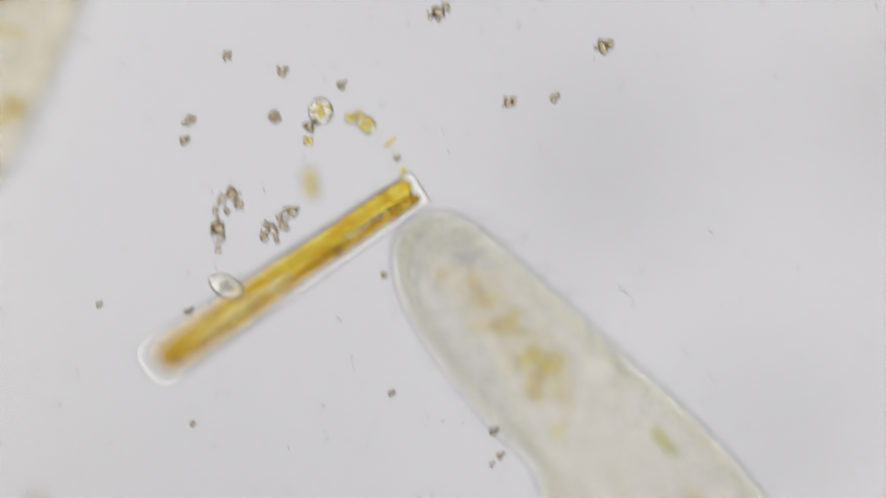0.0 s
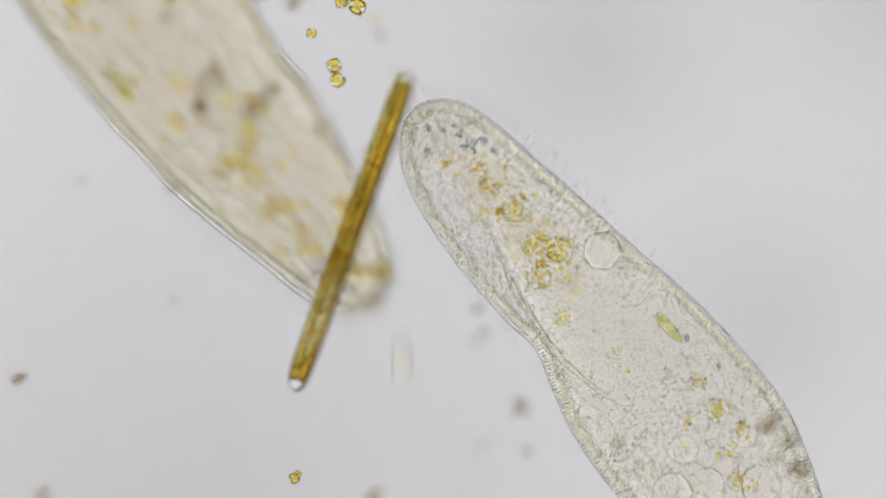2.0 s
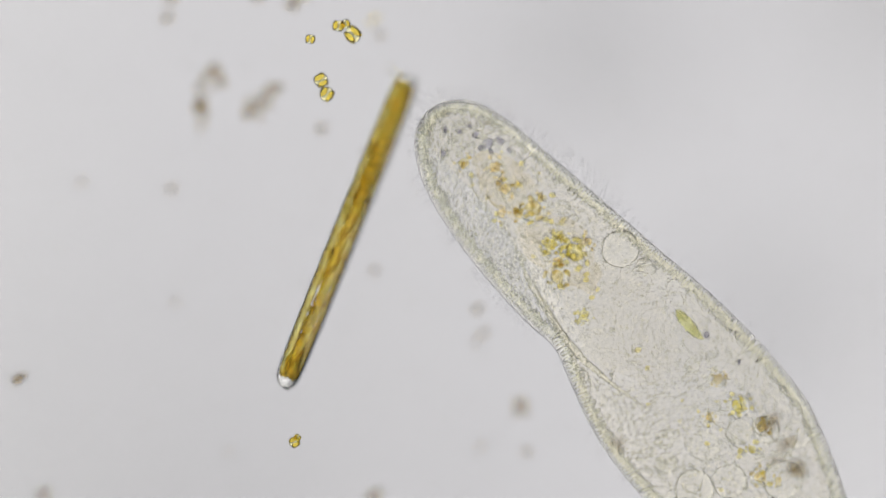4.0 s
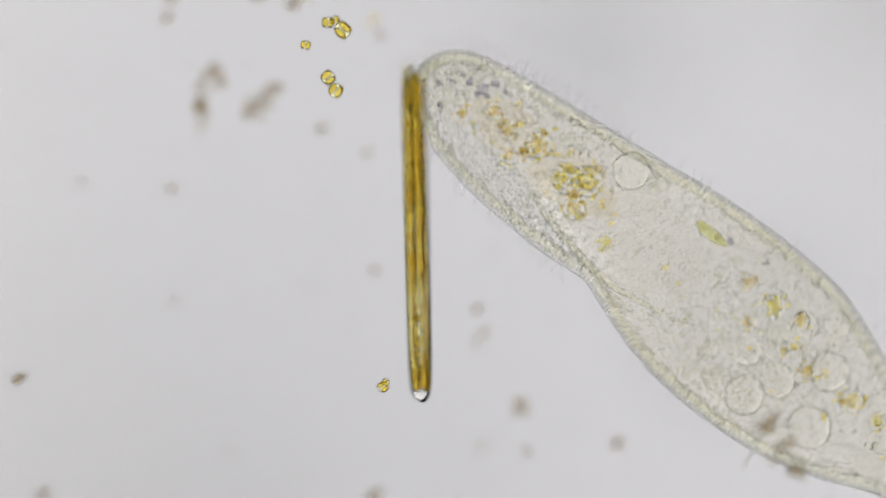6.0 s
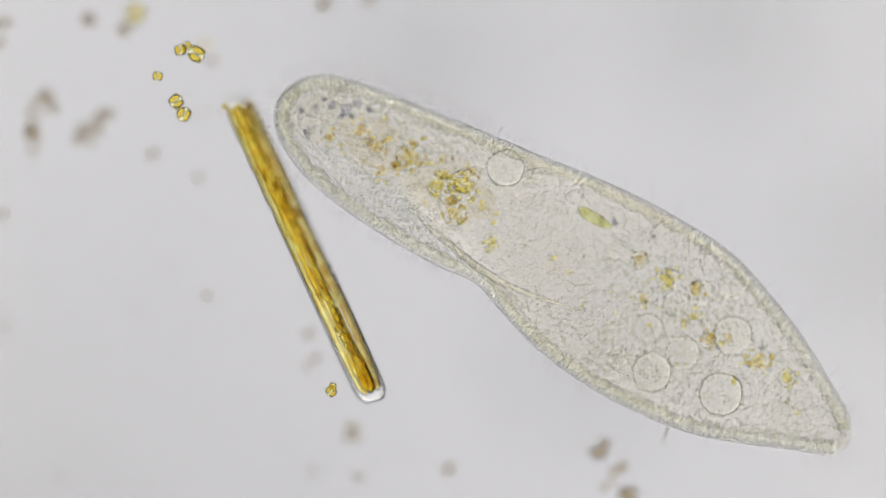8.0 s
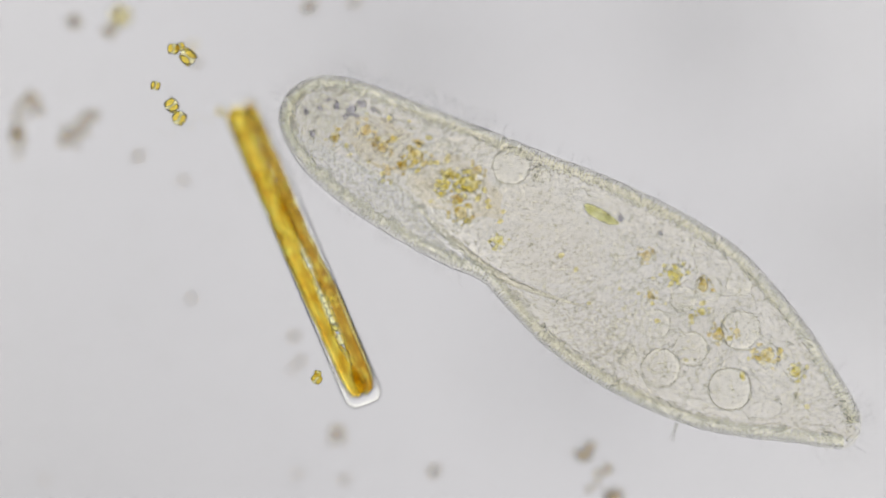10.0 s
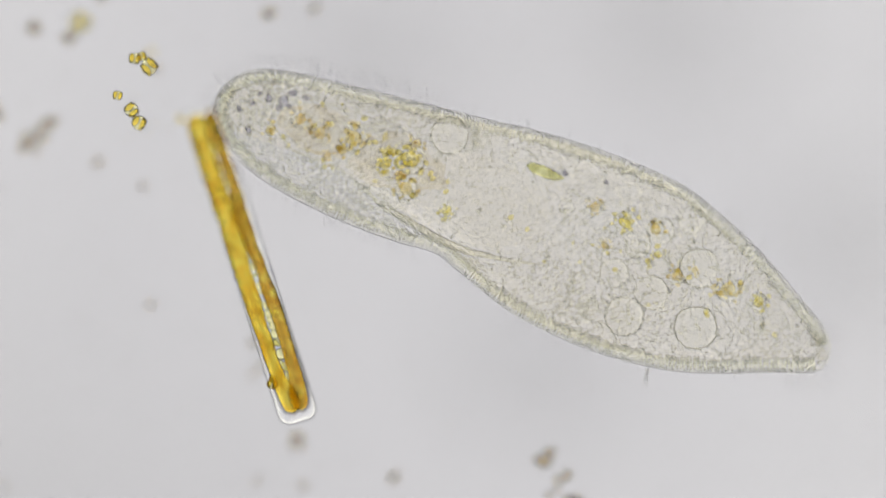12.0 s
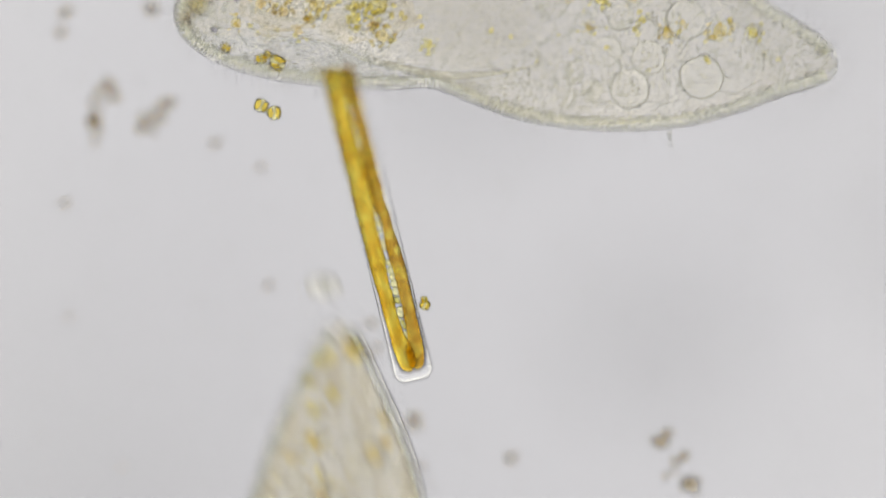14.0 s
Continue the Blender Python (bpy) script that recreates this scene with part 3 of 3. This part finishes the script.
def debris():
    heap = clump([(0.05, 0.12, 0.024), (0.015, 0.1, 0.018), (0.075, 0.085, 0.018), (-0.01, 0.06, 0.016), (0.0, 0.0, 0.030), (0.01, -0.035, 0.018), (0.0, -0.075, 0.014), (0.03, 0.06, 0.014)],
                 "chain of brown and clear grains stuck together", seed=1)
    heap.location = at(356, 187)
    heap = clump([(0.0, 0.0, 0.026), (-0.07, -0.06, 0.022), (-0.03, -0.05, 0.02), (-0.1, -0.09, 0.018), (-0.09, -0.05, 0.015), (-0.045, -0.02, 0.014), (-0.055, -0.1, 0.012)],
                 "loose heap of brown grains under the cover glass", seed=2)
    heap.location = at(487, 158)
    heap = clump([(0, 0, 0.03), (0.02, 0.03, 0.02), (0.05, -0.065, 0.016), (0.085, -0.05, 0.02), (0.11, -0.15, 0.03), (0.09, -0.14, 0.018), (0.02, -0.12, 0.012), (0.05, -0.1, 0.01)],
                 "scattered heap of dark grains drifting in the water", seed=3)
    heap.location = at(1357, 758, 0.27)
    heap = clump([(0, 0, 0.02), (-0.025, -0.03, 0.012), (0.01, -0.03, 0.014)], "dark grain cluster under the cover glass", seed=4)
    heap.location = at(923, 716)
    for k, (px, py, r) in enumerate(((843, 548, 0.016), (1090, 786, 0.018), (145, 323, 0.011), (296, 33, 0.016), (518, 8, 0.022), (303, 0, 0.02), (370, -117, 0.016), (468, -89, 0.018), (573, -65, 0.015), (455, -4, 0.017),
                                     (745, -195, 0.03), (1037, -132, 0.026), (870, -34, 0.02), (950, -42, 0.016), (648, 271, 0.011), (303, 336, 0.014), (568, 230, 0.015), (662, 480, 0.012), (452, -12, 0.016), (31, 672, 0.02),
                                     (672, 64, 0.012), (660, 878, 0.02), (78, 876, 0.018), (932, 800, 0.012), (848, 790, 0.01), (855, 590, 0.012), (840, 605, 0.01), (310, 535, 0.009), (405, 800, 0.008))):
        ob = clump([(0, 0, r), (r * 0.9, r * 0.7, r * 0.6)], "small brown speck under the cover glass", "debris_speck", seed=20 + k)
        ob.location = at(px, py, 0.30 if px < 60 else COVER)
    ob = part("round_cell", lump((0, 0, -0.039), (0.046, 0.046, 0.04), 3, 0.06), M_CELL, None)
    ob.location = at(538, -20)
    tagged(ob, "round colourless cell with grainy filling", "cell")
    for k in range(9):
        a = k * 2.4
        part("grain", lump((0.02 * math.sqrt(k / 3) * math.cos(a), 0.02 * math.sqrt(k / 3) * math.sin(a), -0.039), (0.011, 0.009, 0.009), 2, 0.3, 2, k), M_YELLOW if k % 2 else M_ALGA, ob)
    rod = part("rod_alga", tube([(-0.020, -0.014, -0.006), (-0.004, 0.0, -0.006), (0.010, 0.012, -0.006), (0.022, 0.018, -0.006)], lambda u: 0.003 + 0.004 * math.sin(math.pi * (0.1 + 0.8 * u)), 10), M_ALGA, None)
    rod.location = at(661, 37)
    tagged(rod, "short yellow rod-shaped alga under the cover glass", "alga")
    # rod-shaped bacteria lying all over the glass
    rng = np.random.default_rng(8)
    n = 640
    q = np.stack([rng.uniform(-2.2, 3.0, n), rng.uniform(-1.3, 1.6, n), np.full(n, COVER - 0.0034)], -1)
    ln = rng.uniform(0.004, 0.016, n)
    part("bacteria", tiles(BALLS[1], q, np.stack([ln, np.full(n, 0.0036), np.full(n, 0.0036)], -1), rng.uniform(0, 3.14, n)), M_BACTERIA, None)
    tagged(bpy.data.objects["bacteria"], "tiny colourless rods scattered over the glass", "bacteria", kind="stuff")


def twin_alga(label, spots, seed):
    thing = new("golden_alga")
    tagged(thing, label, "alga", "golden algae")
    for k, (x, y, r) in enumerate(spots):
        c = part("cell", lump((x, y, 0), (r, r * 0.88, r * 0.8), 3, 0.12, 1.4, seed + k, k * 1.1), M_BUBBLE, thing, "clear cell wall")
        turn = 2.2 + 0.5 * k + seed
        for s in (1, -1):
            part("plastid", lump((x + s * r * 0.52 * math.cos(turn), y + s * r * 0.52 * math.sin(turn), 0.0), (r * 0.45, r * 0.85, r * 0.6), 3, 0.3, 1.5, seed + k + s, turn), M_ALGA, c, "yellow curved plastid")
    return thing


def oval_cell():
    thing = new("oval_cell")
    tagged(thing, "oval colourless cell with grainy filling", "cell")
    part("wall", lump((0, 0, 0), (0.068, 0.040, 0.036), 3, 0.04), M_CELL, thing)
    rng = np.random.default_rng(3)
    n = 26
    q = np.stack([rng.normal(0, 0.026, n), rng.normal(0, 0.014, n), rng.normal(0, 0.008, n)], -1)
    r = rng.uniform(0.004, 0.008, n)
    part("grains", tiles(BALLS[2], q, np.stack([r, r, r], -1), r), M_GRAIN, thing, "pale grains", "stuff")
    return thing


setting()
SLIPPER = animalcule("large clear slipper-shaped animalcule full of brown food", 11, 15000, (half_at, side_at), M_ENDOPLASM)
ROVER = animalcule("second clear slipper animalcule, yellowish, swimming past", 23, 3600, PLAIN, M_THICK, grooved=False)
DIATOM = diatom()
debris()
PAIR = twin_alga("pair of golden-brown algal cells joined in a bent chain", [(-0.010, 0.025, 0.026), (0.016, -0.020, 0.026)], 0)
TRIO = twin_alga("cluster of three golden-brown algal cells", [(-0.030, 0.012, 0.022), (-0.006, 0.022, 0.017), (0.024, -0.012, 0.030)], 4)
BEAD = twin_alga("single small brown algal cell", [(0, 0, 0.018)], 7)
FLECK = twin_alga("small yellow algal cells beside the diatom", [(0, 0, 0.02), (0.014, 0.012, 0.014)], 9)
OVAL = oval_cell()

# seconds, x, y, turn
SLIPPER_WAY = [
    (0, 0.541, -0.404, -50.1), (0.5, 0.559, -0.410, -50.1), (1, 0.584, -0.425, -50.4), (1.5, 0.599, -0.427, -50.2), (2, 0.620, -0.432, -50.0),
    (2.5, 0.639, -0.433, -50.2), (4.8, 0.714, -0.403, -46.5), (5, 0.718, -0.382, -45.6), (5.5, 0.734, -0.273, -43.2), (6, 0.801, -0.131, -39.4),
    (6.5, 0.880, -0.083, -35.7), (7, 0.939, -0.049, -32.6), (7.5, 0.980, -0.021, -31.0), (8, 1.013, -0.005, -30.5), (8.2, 1.025, 0.001, -30.5),
    (10.3, 1.098, 0.018, -29.2), (10.5, 1.103, 0.025, -28.5), (11, 1.110, 0.036, -28.5), (11.5, 1.116, 0.060, -26.7), (11.8, 1.098, 0.088, -25.0),
    (12, 1.063, 0.173, -22.1), (12.07, 1.027, 0.178, -21.7), (12.14, 0.729, 0.338, -18.4), (12.2, 0.638, 0.396, -17.1), (12.5, 0.587, 0.457, -15.9),
    (13, 0.588, 0.522, -13.8), (13.5, 0.539, 0.648, -7.7), (14, 0.596, 0.779, -3.8),
]
ROVER_WAY = [
    (0, -1.534, 1.772, 78.5), (0.7, -2.397, 1.712, 107.5), (1.3, -2.166, 1.413, 148.5), (1.4, -1.949, 1.320, 145.2), (1.5, -1.684, 1.247, 142.3),
    (1.6, -1.535, 1.167, 137.8), (1.7, -1.369, 1.055, 134.6), (1.8, -1.233, 0.949, 132.2), (1.9, -1.096, 0.842, 129.7), (2, -0.952, 0.728, 128.5),
    (2.1, -0.814, 0.608, 126.9), (2.2, -0.699, 0.453, 125.6), (2.3, -0.566, 0.296, 124.0), (2.4, -0.472, 0.214, 123.0), (2.5, -0.468, 0.232, 122.7),
    (2.6, -0.696, 0.513, 120.2), (2.7, -0.968, 0.874, 114.8), (3.2, -1.448, 1.922, 113.7), (4, -1.268, 1.842, 143.1), (4.8, -0.436, 1.222, 176.6),
    (5, 0.060, 1.226, 166.1), (5.1, 0.030, 1.010, 173.1), (5.2, -0.163, 1.184, 159.4), (5.3, -0.509, 1.495, 134.6), (5.4, -0.506, 1.754, 110.4),
    (5.5, -0.408, 1.802, 90.0), (5.6, -0.410, 1.986, 84.2), (5.9, -0.608, 2.682, 78.5), (8, -0.972, 3.172, 84.2), (10.5, -1.070, 3.202, 90.0),
    (11.9, -0.869, 2.489, 94.0), (12.2, -0.851, 1.768, 94.6), (12.5, -0.850, 1.066, 95.7), (12.8, -0.812, 0.680, 98.0), (13, -0.753, 0.429, 100.4),
    (13.5, -0.432, -0.334, 105.1), (13.7, -0.217, -0.793, 97.5), (14, 0.018, -1.386, 90.0),
]
# seconds, x, y, z, roll, pitch, turn
DIATOM_WAY = [
    (0, -0.616, 0.336, 0.42, 0, 16.2, -146.2), (0.5, -0.587, 0.297, 0.42, 0, 16.2, -141.4), (1, -0.573, 0.283, 0.43, 0, 15.5, -140.3), (1.4, -0.565, 0.272, 0.45, 0, 12.8, -139.2), (1.6, -0.571, 0.285, 0.46, 20, 10.1, -139.6),
    (1.7, -0.486, 0.194, 0.46, 35, 8.6, -125.6), (1.8, -0.422, 0.128, 0.47, 50, 6.8, -115.8), (1.9, -0.370, 0.096, 0.48, 65, 6.1, -111.6), (2, -0.326, 0.062, 0.48, 80, 5.3, -109.8), (2.5, -0.253, 0.047, 0.52, 88, 1.9, -104.2),
    (2.6, -0.310, 0.058, 0.52, 62, 2.4, -107.8), (2.7, -0.356, 0.066, 0.52, 42, 2.7, -111.3), (4.8, -0.300, 0.052, 0.46, 88, 10.1, -108.6), (5, -0.278, 0.046, 0.46, 87, 10.0, -106.1), (5.2, -0.276, 0.044, 0.46, 86, 10.0, -105.8), (5.5, -0.234, 0.049, 0.46, 83, 9.9, -100.8), (6, -0.093, 0.054, 0.45, 80, 9.6, -88.5),
    (6.5, -0.011, 0.058, 0.44, 74, 9.5, -79.6), (7, 0.033, 0.062, 0.44, 68, 9.2, -75.2), (7.5, 0.068, 0.074, 0.43, 62, 8.9, -70.1), (8, 0.110, 0.090, 0.43, 53, 9.5, -65.3), (8.2, 0.126, 0.094, 0.43, 50, 9.7, -64.8),
    (10.3, 0.150, 0.089, 0.44, 12, 11.6, -68.5), (10.5, 0.148, 0.082, 0.44, 10, 11.8, -69.5), (11, 0.137, 0.080, 0.44, 5, 11.9, -70.0), (11.5, 0.130, 0.077, 0.44, 4, 12.0, -70.8), (12, 0.108, 0.069, 0.44, 3, 12.2, -72.3),
    (12.2, 0.073, 0.117, 0.44, 3, 13.2, -71.0), (12.5, 0.132, 0.097, 0.45, 2, 12.8, -68.9), (13, 0.129, 0.114, 0.45, 2, 12.7, -69.2), (13.5, 0.142, 0.116, 0.45, 1, 13.0, -70.1), (14, 0.140, 0.156, 0.45, 0, 13.1, -76.3),
]
# seconds, x, y
PAIR_WAY = [
    (0, -0.532, 0.666), (0.5, -0.520, 0.658), (1, -0.506, 0.668), (1.5, -0.502, 0.668), (1.8, -0.472, 0.672),
    (2, -0.382, 0.622), (2.5, -0.318, 0.688), (2.7, -0.368, 0.662), (4.8, -0.428, 0.566), (5, -0.428, 0.582),
    (5.5, -0.422, 0.522), (6, -0.396, 0.582), (6.5, -0.378, 0.578), (7, -0.362, 0.582), (7.5, -0.346, 0.582),
    (8, -0.338, 0.588), (8.2, -0.338, 0.588), (10.3, -0.296, 0.582), (10.5, -0.294, 0.586), (11, -0.294, 0.582),
    (12, -0.301, 0.588), (12.2, -0.377, 0.532), (12.5, -0.322, 0.458), (13, -0.310, 0.452), (13.5, -0.300, 0.484),
    (14, -0.246, 0.544),
]
TRIO_WAY = [
    (0, -0.354, 0.886), (0.5, -0.346, 0.856), (1, -0.344, 0.872), (1.5, -0.334, 0.866), (2, -0.328, 0.866),
    (2.5, -0.298, 0.858), (4.8, -0.360, 0.750), (5, -0.362, 0.762), (5.5, -0.428, 0.746), (6, -0.378, 0.788),
    (6.5, -0.352, 0.788), (7, -0.324, 0.792), (7.5, -0.316, 0.788), (8, -0.302, 0.788), (8.2, -0.302, 0.788),
    (10.3, -0.276, 0.792), (10.5, -0.284, 0.792), (11, -0.276, 0.786), (12, -0.271, 0.780), (12.2, -0.347, 0.702),
    (12.5, -0.322, 0.622), (13, -0.318, 0.632), (13.5, -0.300, 0.660), (14, -0.236, 0.718),
]
BEAD_WAY = [
    (0, -0.538, 0.816), (0.5, -0.546, 0.812), (1, -0.534, 0.750), (1.5, -0.532, 0.754), (2, -0.466, 0.764),
    (2.5, -0.428, 0.818), (4.8, -0.486, 0.714), (5, -0.486, 0.728), (5.5, -0.486, 0.742), (6, -0.486, 0.722),
    (6.5, -0.462, 0.712), (7, -0.424, 0.708), (7.5, -0.414, 0.702), (8.2, -0.414, 0.702), (10.5, -0.358, 0.668),
    (11, -0.354, 0.664), (12, -0.361, 0.664), (12.2, -0.367, 0.562), (12.5, -0.328, 0.522), (13, -0.320, 0.532),
    (13.5, -0.324, 0.564), (14, -0.392, 0.764),
]
FLECK_WAY = [
    (0, -0.508, -0.984), (2.7, -0.528, -0.758), (4.8, -0.518, -0.668), (5, -0.504, -0.668), (5.5, -0.388, -0.588),
    (6, -0.212, -0.488), (6.5, -0.046, -0.442), (7, 0.002, -0.448), (7.5, 0.120, -0.432), (8.2, 0.208, -0.408),
    (10.5, 0.198, -0.352), (11, 0.194, -0.346), (12, 0.187, -0.358), (12.5, 0.343, -0.278), (13, 0.342, -0.278),
    (13.5, 0.384, -0.236), (14, 0.312, -0.146),
]
OVAL_WAY = [
    (0, -0.824, 0.300), (0.5, -0.826, 0.298), (1, -0.828, 0.308), (1.5, -0.828, 0.308), (1.6, -0.508, 0.162),
    (1.7, -0.264, 0.082), (1.8, -0.188, 0.010), (1.9, -0.168, 0.002), (2, -0.144, -0.398), (2.1, -0.200, -0.568),
    (2.2, -0.188, -0.758), (2.5, -0.188, -1.118), (2.7, -0.188, -1.238), (8, -0.172, -1.428), (13, 0.022, -1.298),
    (13.8, 0.050, -0.504), (14, -0.048, -0.080),
]


def motions():
    walk(SLIPPER, [(t, pose(x, y, 0.40, 0, 0, a)) for t, x, y, a in SLIPPER_WAY])
    walk(ROVER, [(t, pose(x, y, 0.345 + 0.08 * max(0, min(1, (1.2 - t) / 0.5)), 0, 0, a)) for t, x, y, a in ROVER_WAY])
    walk(DIATOM, [(t, pose(x, y, z, r, p, a)) for t, x, y, z, r, p, a in DIATOM_WAY])
    walk(PAIR, [(t, pose(x, y, 0.37, 0, 0, -25 + 25 * min(1, t / 6) + 30 * max(0, t - 13))) for t, x, y in PAIR_WAY])
    walk(TRIO, [(t, pose(x, y, 0.37 + 0.15 * max(0, 1 - t), 0, 0, 10 * math.sin(t))) for t, x, y in TRIO_WAY])
    walk(BEAD, [(t, pose(x, y, 0.38 + 0.20 * max(0, 1 - t))) for t, x, y in BEAD_WAY])
    walk(FLECK, [(t, pose(x, y, 0.40, 0, 0, 4 * t)) for t, x, y in FLECK_WAY])
    walk(OVAL, [(t, pose(x, y, 0.582 - 0.16 * min(1, max(0, (t - 0.8) / 0.3)), 0, 0, -25 - 65 * min(1, max(0, (t - 1.5) / 0.5)) - 7.2 * max(0, t - 2))) for t, x, y in OVAL_WAY])


motions()
